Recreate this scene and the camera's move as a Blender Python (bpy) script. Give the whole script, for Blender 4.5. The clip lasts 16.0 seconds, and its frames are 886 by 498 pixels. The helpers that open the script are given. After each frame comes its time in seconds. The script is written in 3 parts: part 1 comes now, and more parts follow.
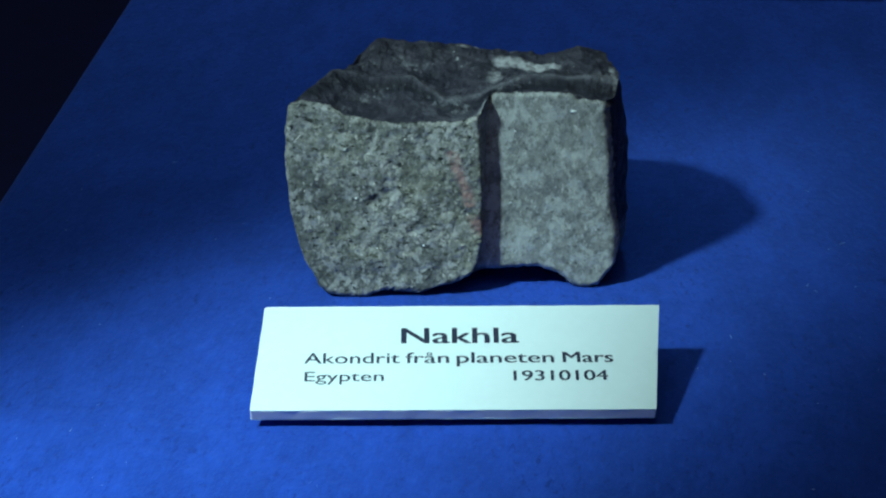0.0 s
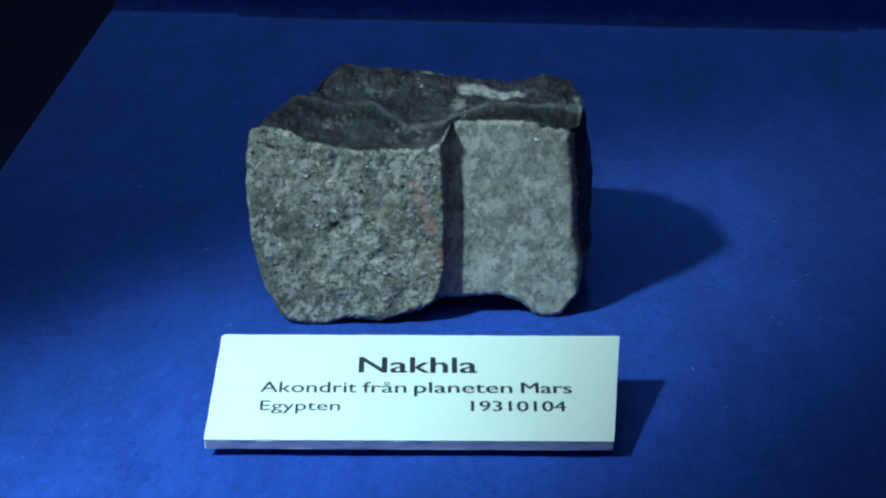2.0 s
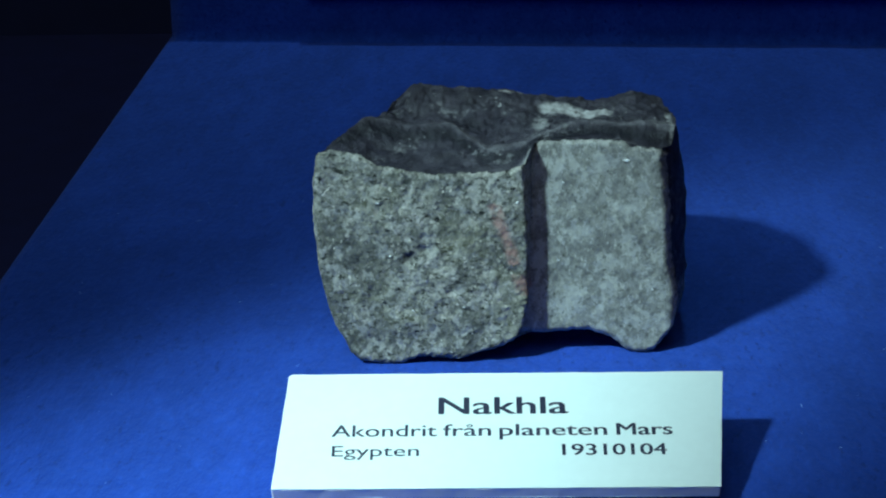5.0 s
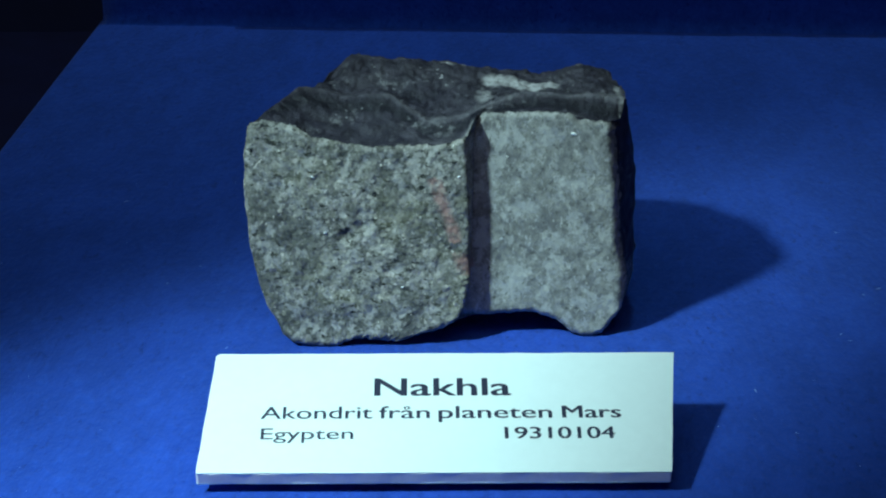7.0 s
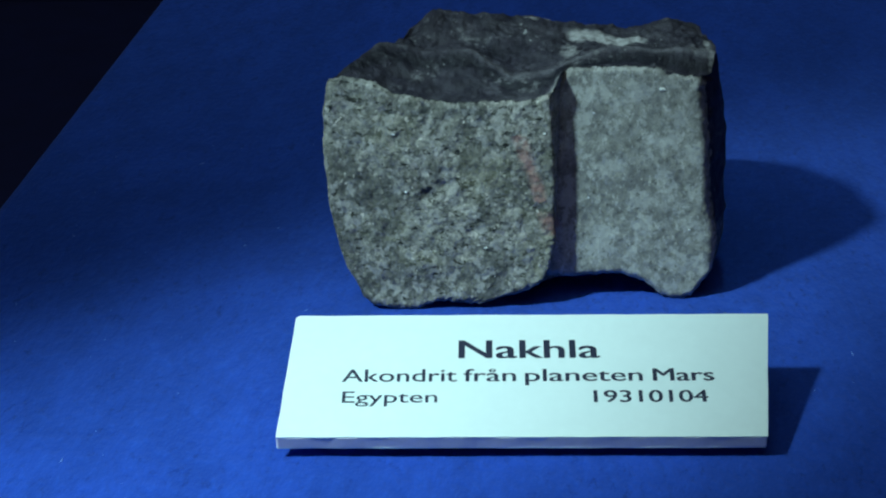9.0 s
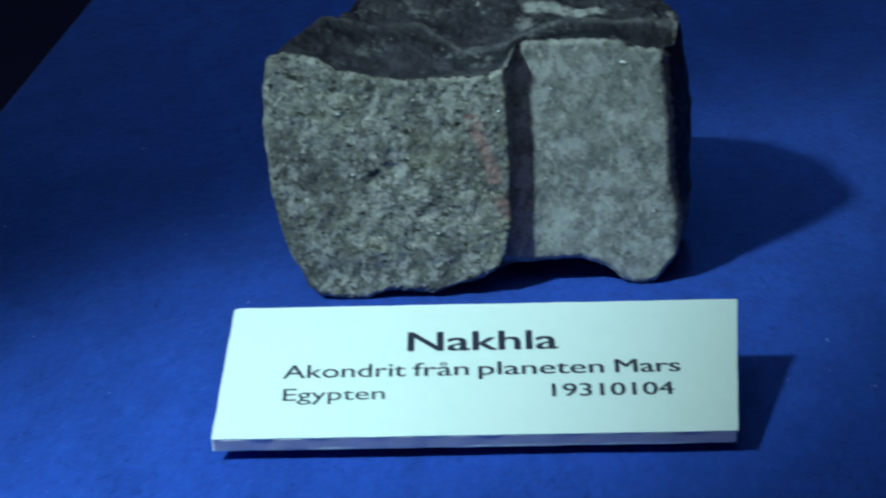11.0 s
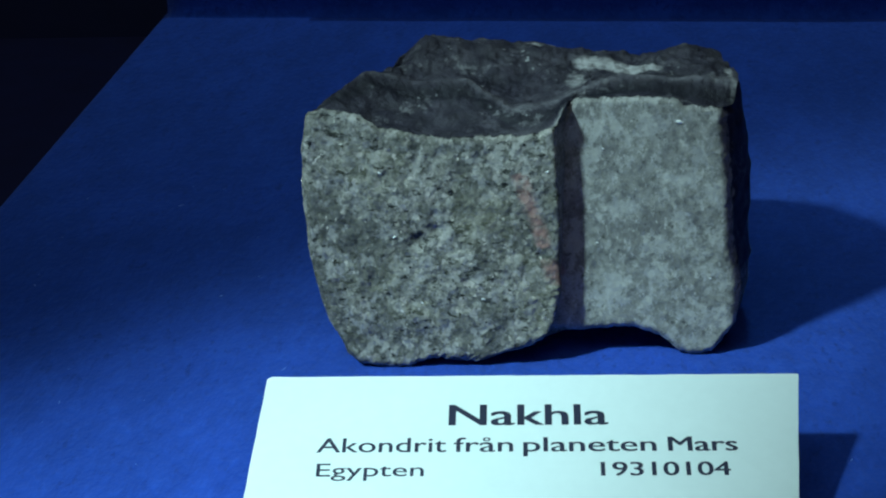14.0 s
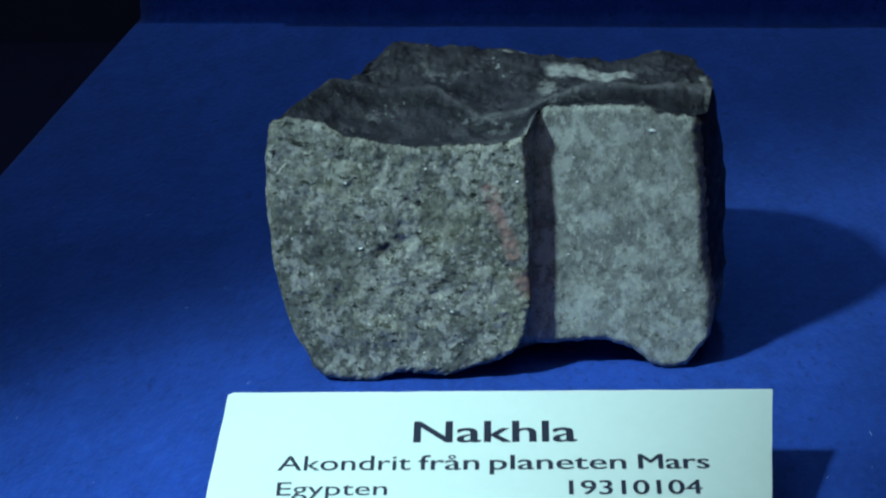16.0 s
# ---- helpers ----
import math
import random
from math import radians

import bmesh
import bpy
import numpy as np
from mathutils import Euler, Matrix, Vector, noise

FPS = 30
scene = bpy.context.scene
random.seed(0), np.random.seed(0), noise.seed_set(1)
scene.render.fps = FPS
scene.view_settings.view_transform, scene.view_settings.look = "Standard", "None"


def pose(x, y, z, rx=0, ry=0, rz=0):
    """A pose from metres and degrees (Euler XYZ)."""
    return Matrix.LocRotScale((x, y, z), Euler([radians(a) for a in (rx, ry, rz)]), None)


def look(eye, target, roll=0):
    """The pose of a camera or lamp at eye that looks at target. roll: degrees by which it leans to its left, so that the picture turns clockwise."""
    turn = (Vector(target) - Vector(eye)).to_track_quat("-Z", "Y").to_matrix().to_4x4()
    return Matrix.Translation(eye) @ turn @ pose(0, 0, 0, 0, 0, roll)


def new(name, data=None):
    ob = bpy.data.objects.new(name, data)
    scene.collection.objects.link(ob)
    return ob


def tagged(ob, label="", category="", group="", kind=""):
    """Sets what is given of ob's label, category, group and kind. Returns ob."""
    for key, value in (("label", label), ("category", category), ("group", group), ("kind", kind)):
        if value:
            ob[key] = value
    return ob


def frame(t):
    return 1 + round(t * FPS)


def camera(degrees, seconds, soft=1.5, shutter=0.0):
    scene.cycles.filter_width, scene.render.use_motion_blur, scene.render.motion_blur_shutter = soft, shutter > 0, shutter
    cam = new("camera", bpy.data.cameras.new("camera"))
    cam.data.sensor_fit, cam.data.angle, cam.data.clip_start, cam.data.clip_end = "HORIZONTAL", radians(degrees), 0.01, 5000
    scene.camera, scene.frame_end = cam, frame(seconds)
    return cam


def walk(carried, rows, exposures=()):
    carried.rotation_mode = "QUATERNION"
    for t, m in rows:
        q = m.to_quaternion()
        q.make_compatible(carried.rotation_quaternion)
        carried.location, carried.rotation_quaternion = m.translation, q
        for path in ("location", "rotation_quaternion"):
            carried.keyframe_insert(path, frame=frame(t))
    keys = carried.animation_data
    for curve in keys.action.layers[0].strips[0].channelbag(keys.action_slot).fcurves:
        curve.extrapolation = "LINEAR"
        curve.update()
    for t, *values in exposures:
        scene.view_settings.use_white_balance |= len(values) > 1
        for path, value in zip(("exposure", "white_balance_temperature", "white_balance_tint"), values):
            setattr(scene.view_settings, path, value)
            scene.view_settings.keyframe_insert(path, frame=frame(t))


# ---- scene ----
# Museum case: a stone specimen and its lettered card on blue felt, lit by one small spotlight.
MM = 0.001

# ---- camera ----
cam = camera(25.0, 16.0, soft=2.1, shutter=0.5)

# seconds, eye, yaw to the left, pitch up, roll
PATH = [
    (0, (-0.0045, -0.3461, 0.1970), -0.42, -24.54, -0.12),
    (0.2, (-0.0033, -0.3458, 0.1968), -0.43, -24.36, 0.07),
    (0.3, (-0.0027, -0.3457, 0.1967), -0.62, -24.41, 0.16),
    (0.5, (-0.0014, -0.3454, 0.1965), -0.77, -24.74, 0.30),
    (0.7, (-0.0006, -0.3453, 0.1966), -0.62, -24.57, 0.30),
    (1, (0.0008, -0.3452, 0.1968), -0.68, -24.59, 0.28),
    (1.2, (0.0014, -0.3449, 0.1969), -0.86, -24.83, 0.52),
    (1.5, (0.0022, -0.3445, 0.1971), -1.31, -24.55, 0.82),
    (1.7, (0.0022, -0.3438, 0.1971), -1.53, -23.97, 0.74),
    (1.8, (0.0022, -0.3434, 0.1971), -1.31, -23.74, 0.65),
    (2, (0.0022, -0.3427, 0.1970), -0.68, -23.91, 0.54),
    (2.2, (0.0019, -0.3412, 0.1968), -0.68, -24.12, 0.41),
    (2.3, (0.0017, -0.3405, 0.1967), -0.76, -23.94, 0.34),
    (2.5, (0.0015, -0.3390, 0.1965), -0.38, -23.33, 0.20),
    (2.7, (0.0013, -0.3372, 0.1958), -0.10, -23.34, 0.01),
    (2.8, (0.0011, -0.3363, 0.1955), -0.12, -23.58, -0.08),
    (3, (0.0009, -0.3346, 0.1948), 0.15, -23.98, -0.30),
    (3.2, (0.0007, -0.3342, 0.1941), 0.42, -23.95, -0.37),
    (3.5, (0.0003, -0.3337, 0.1932), 0.75, -23.44, -0.56),
    (3.7, (0.0001, -0.3332, 0.1924), 1.04, -23.15, -0.71),
    (5.8, (-0.0025, -0.3012, 0.1720), 1.03, -22.46, -1.28),
    (6, (-0.0018, -0.3000, 0.1705), -0.48, -22.46, -0.51),
    (6.2, (-0.0012, -0.2996, 0.1693), -1.14, -22.46, -0.37),
    (6.3, (-0.0008, -0.2995, 0.1686), -0.93, -22.30, -0.37),
    (6.5, (-0.0001, -0.2992, 0.1674), 0.09, -21.59, -0.45),
    (6.7, (-0.0006, -0.2988, 0.1665), -0.12, -21.82, -0.26),
    (7, (-0.0014, -0.2982, 0.1651), -0.56, -22.00, -0.01),
    (7.2, (-0.0022, -0.2968, 0.1640), -0.23, -22.14, -0.18),
    (7.3, (-0.0026, -0.2961, 0.1634), -0.03, -22.33, -0.28),
    (7.5, (-0.0034, -0.2947, 0.1623), 0.48, -22.58, -0.56),
    (7.7, (-0.0032, -0.2935, 0.1614), 0.75, -22.44, -0.42),
    (7.8, (-0.0031, -0.2929, 0.1610), 0.67, -22.48, -0.39),
    (8, (-0.0030, -0.2916, 0.1601), 0.25, -23.02, -0.28),
    (8.2, (-0.0032, -0.2914, 0.1599), 0.17, -23.15, -0.30),
    (8.5, (-0.0036, -0.2910, 0.1597), 0.97, -22.79, -0.45),
    (8.7, (-0.0039, -0.2907, 0.1593), 1.42, -22.69, -0.70),
    (10.8, (-0.0004, -0.2700, 0.1502), 1.58, -23.03, -1.89),
    (11, (0.0006, -0.2690, 0.1497), 0.98, -23.11, -1.51),
    (11.2, (0.0014, -0.2683, 0.1496), -0.10, -23.68, -0.94),
    (11.3, (0.0017, -0.2680, 0.1495), -0.82, -24.05, -0.65),
    (11.5, (0.0025, -0.2673, 0.1493), -2.41, -23.93, -0.06),
    (11.7, (0.0020, -0.2666, 0.1493), -2.30, -23.37, -0.35),
    (11.8, (0.0017, -0.2663, 0.1493), -1.19, -22.77, -0.52),
    (12, (0.0011, -0.2656, 0.1492), -0.31, -22.16, -0.81),
    (12.2, (0.0003, -0.2636, 0.1488), -0.18, -22.14, -1.03),
    (12.3, (-0.0001, -0.2626, 0.1486), 0.11, -22.09, -1.11),
    (12.5, (-0.0008, -0.2607, 0.1482), 0.94, -22.00, -1.38),
    (12.7, (-0.0002, -0.2583, 0.1476), 1.32, -22.06, -1.44),
    (13, (0.0007, -0.2548, 0.1466), 1.58, -21.89, -1.56),
    (13.2, (0.0014, -0.2542, 0.1463), 1.84, -21.88, -1.45),
    (13.5, (0.0024, -0.2533, 0.1458), 1.58, -21.92, -1.23),
    (13.7, (0.0021, -0.2531, 0.1456), 1.97, -21.61, -1.35),
    (14, (0.0016, -0.2528, 0.1455), 2.57, -21.59, -1.48),
    (14.2, (0.0017, -0.2521, 0.1452), 2.29, -21.90, -1.44),
    (14.5, (0.0018, -0.2511, 0.1449), 1.95, -22.09, -1.31),
    (14.7, (0.0027, -0.2500, 0.1447), 2.02, -22.62, -1.46),
    (15, (0.0040, -0.2484, 0.1443), 2.44, -22.10, -1.60),
    (15.2, (0.0046, -0.2478, 0.1440), 2.08, -22.03, -1.51),
    (15.5, (0.0054, -0.2470, 0.1435), 1.98, -22.09, -1.41),
    (15.7, (0.0053, -0.2462, 0.1435), 2.27, -21.92, -1.42),
    (16, (0.0051, -0.2450, 0.1436), 2.27, -21.46, -1.38),
]


def aimed(eye, yaw, pitch, roll):
    a, b = radians(yaw), radians(pitch)
    ahead = Vector((-math.sin(a) * math.cos(b), math.cos(a) * math.cos(b), math.sin(b)))
    return look(eye, Vector(eye) + ahead, roll)


walk(cam, [(t, aimed(eye, yaw, pitch, roll)) for t, eye, yaw, pitch, roll in PATH],
     [(0.0, -0.02), (2.3, 0.03), (3.0, 0.22), (3.5, 0.20), (7.5, 0.16), (8.0, 0.03), (8.5, -0.10), (11.0, -0.19), (11.5, -0.24), (12.5, -0.14), (14.0, -0.08), (16.0, -0.10)])


# ---- light ----
world = bpy.data.worlds.new("dim_gallery")
world.use_nodes = True
world.node_tree.nodes["Background"].inputs["Color"].default_value = (0.25, 0.4, 0.7, 1)
world.node_tree.nodes["Background"].inputs["Strength"].default_value = 0.035
scene.world = world

spot_data = bpy.data.lights.new("case_spotlight", "SPOT")
spot_data.energy = 43.5
spot_data.color = (0.62, 0.97, 1.0)
spot_data.shadow_soft_size = 0.032
spot_data.spot_size = radians(38.0)
spot_data.spot_blend = 1.0
spot = new("case_spotlight", spot_data)
# its lens throws an oval beam
spot.matrix_world = look((-0.440, -0.243, 0.585), (-0.083, -0.050, 0.0), 26.6) @ Matrix.Diagonal((0.328, 1, 1, 1))

# added fill, unseen: a spot over the back that brightens the rear felt
back_fill_data = bpy.data.lights.new("back_fill_spot", "SPOT")
back_fill_data.energy = 6.8
back_fill_data.color = (0.62, 0.97, 1.0)
back_fill_data.shadow_soft_size = 0.032
back_fill_data.spot_size = radians(34)
back_fill_data.spot_blend = 1.0
back_fill = new("back_fill_spot", back_fill_data)
back_fill.matrix_world = look((0.060, 0.420, 0.900), (0.050, 0.275, 0.0))

# the dim general lighting of the gallery, under its ceiling
fill_data = bpy.data.lights.new("gallery_light", "AREA")
fill_data.shape, fill_data.size, fill_data.size_y = "RECTANGLE", 1.6, 1.6
fill_data.energy = 6.1
fill_data.color = (0.82, 0.93, 0.95)
fill = new("gallery_light", fill_data)
fill.matrix_world = look((-0.2, -0.3, 1.45), (0, 0.1, 0))


# ---- materials ----
class Nodes:
    """A material and short calls to fill its tree."""

    def __init__(self, name, rough=0.6, metal=0.0):
        self.mat = bpy.data.materials.new(name)
        self.mat.use_nodes = True
        self.tree = self.mat.node_tree
        self.bsdf = self.tree.nodes["Principled BSDF"]
        self.bsdf.inputs["Roughness"].default_value = rough
        self.bsdf.inputs["Metallic"].default_value = metal
        self.place = self.add("ShaderNodeTexCoord").outputs["Object"]

    def add(self, kind, **values):
        node = self.tree.nodes.new(kind)
        for key, value in values.items():
            node.inputs[key.replace("_", " ")].default_value = value
        return node

    def link(self, a, b):
        self.tree.links.new(a, b)

    def noise(self, scale, detail=4.0, rough=0.6, at=None):
        node = self.add("ShaderNodeTexNoise", Scale=scale, Detail=detail, Roughness=rough)
        self.link(at or self.place, node.inputs["Vector"])
        return node.outputs["Fac"]

    def cells(self, scale, feature="F1", at=None):
        node = self.add("ShaderNodeTexVoronoi", Scale=scale)
        node.feature = feature
        self.link(at or self.place, node.inputs["Vector"])
        return node

    def ramp(self, fac, *stops):
        node = self.add("ShaderNodeValToRGB")
        while len(node.color_ramp.elements) < len(stops):
            node.color_ramp.elements.new(0.5)
        for element, (at, colour) in zip(node.color_ramp.elements, stops):
            element.position = at
            element.color = (*colour, 1) if len(colour) == 3 else colour
        self.link(fac, node.inputs["Fac"])
        return node.outputs["Color"]

    def value(self, fac, *stops):
        return self.ramp(fac, *[(at, (v, v, v)) for at, v in stops])

    def mix(self, fac, a, b, blend="MIX"):
        node = self.add("ShaderNodeMix")
        node.data_type, node.blend_type = "RGBA", blend
        for value, slot in ((fac, node.inputs[0]), (a, node.inputs[6]), (b, node.inputs[7])):
            if isinstance(value, (int, float)):
                slot.default_value = value
            elif isinstance(value, tuple):
                slot.default_value = (*value, 1)
            else:
                self.link(value, slot)
        return node.outputs[2]

    def math(self, op, a, b=0.0):
        node = self.add("ShaderNodeMath")
        node.operation = op
        for value, slot in ((a, node.inputs[0]), (b, node.inputs[1])):
            if isinstance(value, (int, float)):
                slot.default_value = value
            else:
                self.link(value, slot)
        return node.outputs[0]

    def attribute(self, name):
        node = self.add("ShaderNodeAttribute")
        node.attribute_name = name
        return node.outputs["Fac"]

    def colour(self, socket):
        self.link(socket, self.bsdf.inputs["Base Color"])

    def bump(self, height, distance, strength=1.0, after=None):
        node = self.add("ShaderNodeBump", Strength=strength, Distance=distance)
        self.link(height, node.inputs["Height"])
        if after:
            self.link(after, node.inputs["Normal"])
        self.link(node.outputs["Normal"], self.bsdf.inputs["Normal"])
        return node.outputs["Normal"]


# where the dark spot lies, from the back corner of the plinth
STAIN = (0.036, -0.143)


def felt_material():
    m = Nodes("blue_felt", 0.95)
    # the nap is brushed from front to back
    nap = m.add("ShaderNodeMapping")
    m.link(m.place, nap.inputs["Vector"])
    nap.inputs["Scale"].default_value = (1.0, 0.42, 1.0)
    nap = nap.outputs[0]
    patches = m.noise(40, 4, 0.55, nap)
    clouds = m.noise(130, 4, 0.6, nap)
    brushed = m.noise(400, 3, 0.6, nap)
    tufts = m.noise(800, 3, 0.6, nap)
    fibres = m.noise(2600, 2, 0.6, nap)
    base = m.ramp(patches, (0.30, (0.0078, 0.044, 0.300)), (0.70, (0.0130, 0.062, 0.425)))
    base = m.mix(m.value(clouds, (0.34, 0.6), (0.54, 0.0)), base, (0.0060, 0.038, 0.255))
    base = m.mix(m.value(clouds, (0.54, 0.0), (0.72, 0.4)), base, (0.0150, 0.076, 0.455))
    specks = m.value(m.noise(560, 3, 0.65, nap), (0.34, 0.9), (0.45, 0.0))
    base = m.mix(m.math("MULTIPLY", specks, m.value(m.noise(90, 3, 0.6, nap), (0.40, 0.3), (0.60, 1.0))), base, (0.0046, 0.028, 0.205))
    base = m.mix(m.value(brushed, (0.34, 0.35), (0.48, 0.0)), base, (0.0055, 0.034, 0.240))
    base = m.mix(m.value(brushed, (0.54, 0.0), (0.70, 0.35)), base, (0.0160, 0.080, 0.475))
    base = m.mix(m.value(tufts, (0.52, 0.0), (0.72, 0.3)), base, (0.0170, 0.082, 0.485))
    base = m.mix(m.value(fibres, (0.3, 0.12), (0.6, 0.0)), base, (0.006, 0.030, 0.22))
    # an old dark spot in the nap
    spot_at = m.add("ShaderNodeVectorMath")
    spot_at.operation = "SUBTRACT"
    m.link(m.place, spot_at.inputs[0])
    spot_at.inputs[1].default_value = (*STAIN, 0.0)
    far = m.add("ShaderNodeVectorMath")
    far.operation = "LENGTH"
    m.link(spot_at.outputs[0], far.inputs[0])
    uneven = m.math("ADD", far.outputs["Value"], m.math("MULTIPLY", m.noise(260, 3), 0.004))
    base = m.mix(m.value(m.math("MULTIPLY", uneven, 100.0), (0.30, 0.45), (0.75, 0.0)), base, (0.004, 0.022, 0.17))
    m.colour(base)
    m.bsdf.inputs["Specular IOR Level"].default_value = 0.05
    m.bsdf.inputs["Sheen Weight"].default_value = 0.35
    m.bsdf.inputs["Sheen Roughness"].default_value = 0.5
    m.bsdf.inputs["Sheen Tint"].default_value = (0.35, 0.5, 1, 1)
    first = m.bump(brushed, 0.0005, 0.4)
    m.bump(tufts, 0.0004, 0.5, first)
    return m.mat


def plain_material(name, colour, rough=0.7, grain=300, depth=0.0001, spread=0.12):
    m = Nodes(name, rough)
    tone = m.noise(grain, 5)
    wide = m.noise(grain / 12, 3)
    dark = tuple(c * (1 - spread) for c in colour)
    base = m.ramp(tone, (0.3, dark), (0.7, colour))
    m.colour(m.mix(m.value(wide, (0.35, 0.35), (0.65, 0.0)), base, tuple(c * (1 - spread) for c in dark)))
    m.bump(tone, depth, 0.4)
    return m.mat


def stone_material():
    m = Nodes("stone", 0.55)
    m.bsdf.inputs["Specular IOR Level"].default_value = 0.35
    crust, cut = m.attribute("crust"), m.attribute("cut")
    warp = m.add("ShaderNodeVectorMath")
    warp.operation = "MULTIPLY_ADD"
    shift = m.add("ShaderNodeTexNoise", Scale=900.0, Detail=2.0)
    m.link(m.place, shift.inputs["Vector"])
    m.link(shift.outputs["Color"], warp.inputs[0])
    warp.inputs[1].default_value = (0.0007, 0.0007, 0.0007)
    m.link(m.place, warp.inputs[2])
    at = warp.outputs[0]
    grains = m.cells(1000, at=at)
    fine = m.cells(2300, at=at)
    tone = m.add("ShaderNodeSeparateColor")
    m.link(grains.outputs["Color"], tone.inputs[0])
    tone2 = m.add("ShaderNodeSeparateColor")
    m.link(fine.outputs["Color"], tone2.inputs[0])
    broad = m.noise(110, 4)
    # broken face: dark pyroxene and pale grey-green crystals
    rough_face = m.ramp(m.noise(520, 4, 0.66), (0.35, (0.040, 0.047, 0.040)), (0.48, (0.135, 0.152, 0.136)), (0.64, (0.275, 0.305, 0.278)))
    rough_face = m.mix(0.55, rough_face, m.ramp(tone.outputs[0], (0.0, (0.012, 0.015, 0.012)), (0.18, (0.040, 0.048, 0.038)), (0.28, (0.140, 0.158, 0.140)), (0.75, (0.225, 0.250, 0.226)), (0.90, (0.36, 0.39, 0.36)), (1.0, (0.58, 0.61, 0.57))))
    rough_face = m.mix(0.20, rough_face, m.ramp(tone2.outputs[1], (0.0, (0.015, 0.018, 0.014)), (0.5, (0.13, 0.145, 0.128)), (1.0, (0.50, 0.53, 0.49))))
    # chinks between the grains, longer across than high
    chinks = m.add("ShaderNodeMapping")
    m.link(at, chinks.inputs["Vector"])
    chinks.inputs["Rotation"].default_value = (0, 0.35, 0)
    chinks.inputs["Scale"].default_value = (0.6, 1.0, 1.25)
    rough_face = m.mix(m.value(m.noise(850, 3, 0.6, chinks.outputs[0]), (0.36, 1.0), (0.43, 0.0)), rough_face, (0.014, 0.018, 0.016))
    rough_face = m.mix(m.value(broad, (0.38, 0.65), (0.52, 0.0)), rough_face, (0.052, 0.061, 0.055))
    rough_face = m.mix(m.value(m.noise(420, 4), (0.53, 0.0), (0.60, 0.6)), rough_face, (0.315, 0.350, 0.330))
    rough_face = m.mix(m.value(m.noise(75, 3), (0.50, 0.0), (0.66, 0.30)), rough_face, (0.160, 0.178, 0.112))
    # sparkle of small grains, painted as pale cells
    glitter = m.math("MULTIPLY", m.value(tone2.outputs[2], (0.962, 0.0), (0.968, 1.0)), m.value(m.noise(230, 3), (0.45, 0.0), (0.62, 0.7)))
    rough_face = m.mix(glitter, rough_face, (0.50, 0.53, 0.48))
    # sawn face: smoother and paler, with short drawn-out flecks
    drawn = m.add("ShaderNodeMapping")
    m.link(m.place, drawn.inputs["Vector"])
    drawn.inputs["Rotation"].default_value = (0, 0.6, 0)
    drawn.inputs["Scale"].default_value = (1.0, 1.0, 0.6)
    flecks = m.noise(900, 4, 0.7, drawn.outputs[0])
    sawn = m.ramp(tone.outputs[1], (0.0, (0.10, 0.11, 0.095)), (0.5, (0.165, 0.18, 0.16)), (1.0, (0.23, 0.25, 0.22)))
    sawn = m.mix(0.6, sawn, m.ramp(m.noise(560, 5, 0.7), (0.36, (0.085, 0.094, 0.088)), (0.62, (0.270, 0.292, 0.270))))
    sawn = m.mix(m.value(m.noise(110, 4, 0.6), (0.36, 0.5), (0.54, 0.0)), sawn, (0.105, 0.113, 0.112))
    sawn = m.mix(m.value(m.noise(215, 6, 0.75), (0.50, 0.0), (0.57, 0.7)), sawn, (0.310, 0.340, 0.318))
    sawn = m.mix(m.value(flecks, (0.56, 0.0), (0.66, 0.75)), sawn, (0.34, 0.37, 0.345))
    sawn = m.mix(m.value(flecks, (0.30, 0.75), (0.39, 0.0)), sawn, (0.048, 0.054, 0.048))
    sawn = m.mix(m.value(m.noise(420, 4, 0.7), (0.30, 0.8), (0.36, 0.0)), sawn, (0.040, 0.046, 0.040))
    sawn = m.mix(1.0, sawn, (1.13, 1.18, 1.20), "MULTIPLY")
    rock = m.mix(1.0, m.mix(cut, rough_face, sawn), (1.20, 1.06, 1.09), "MULTIPLY")
    red = m.math("MULTIPLY", m.attribute("red"), m.value(m.noise(500, 4), (0.34, 0.15), (0.56, 1.0)))
    rock = m.mix(m.math("MULTIPLY", red, 0.72), rock, (0.33, 0.175, 0.16))
    # fusion crust: near black, glassy; greyer where worn or a crest highlight is painted
    dust_lit = m.attribute("dust_lit")
    skin = m.ramp(m.noise(260, 6, 0.65), (0.3, (0.008, 0.008, 0.015)), (0.55, (0.021, 0.020, 0.034)), (0.75, (0.052, 0.048, 0.068)))
    skin = m.mix(m.value(m.math("MULTIPLY", dust_lit, -1.0), (0.05, 0.0), (0.7, 0.9)), skin, (0.006, 0.007, 0.014))
    wear_lit = m.math("MULTIPLY", dust_lit, m.value(m.noise(330, 5, 0.7), (0.3, 0.35), (0.62, 1.0)))
    worn_lit = m.ramp(m.noise(700, 5, 0.7), (0.3, (0.045, 0.044, 0.058)), (0.7, (0.17, 0.165, 0.19)))
    skin = m.mix(m.value(wear_lit, (0.0, 0.0), (1.0, 1.0)), skin, worn_lit)
    scuffs = m.math("MULTIPLY", m.noise(900, 5, 0.75), m.noise(120, 3))
    skin = m.mix(m.value(scuffs, (0.30, 0.0), (0.38, 0.7)), skin, (0.20, 0.20, 0.215))
    # clustered bright cells paint glints onto the crust colour
    glints_on = m.math("MULTIPLY", m.value(tone2.outputs[0], (0.984, 0.0), (0.99, 1.0)), m.value(m.noise(110, 3), (0.50, 0.0), (0.62, 0.8)))
    skin = m.mix(glints_on, skin, (0.38, 0.39, 0.40))
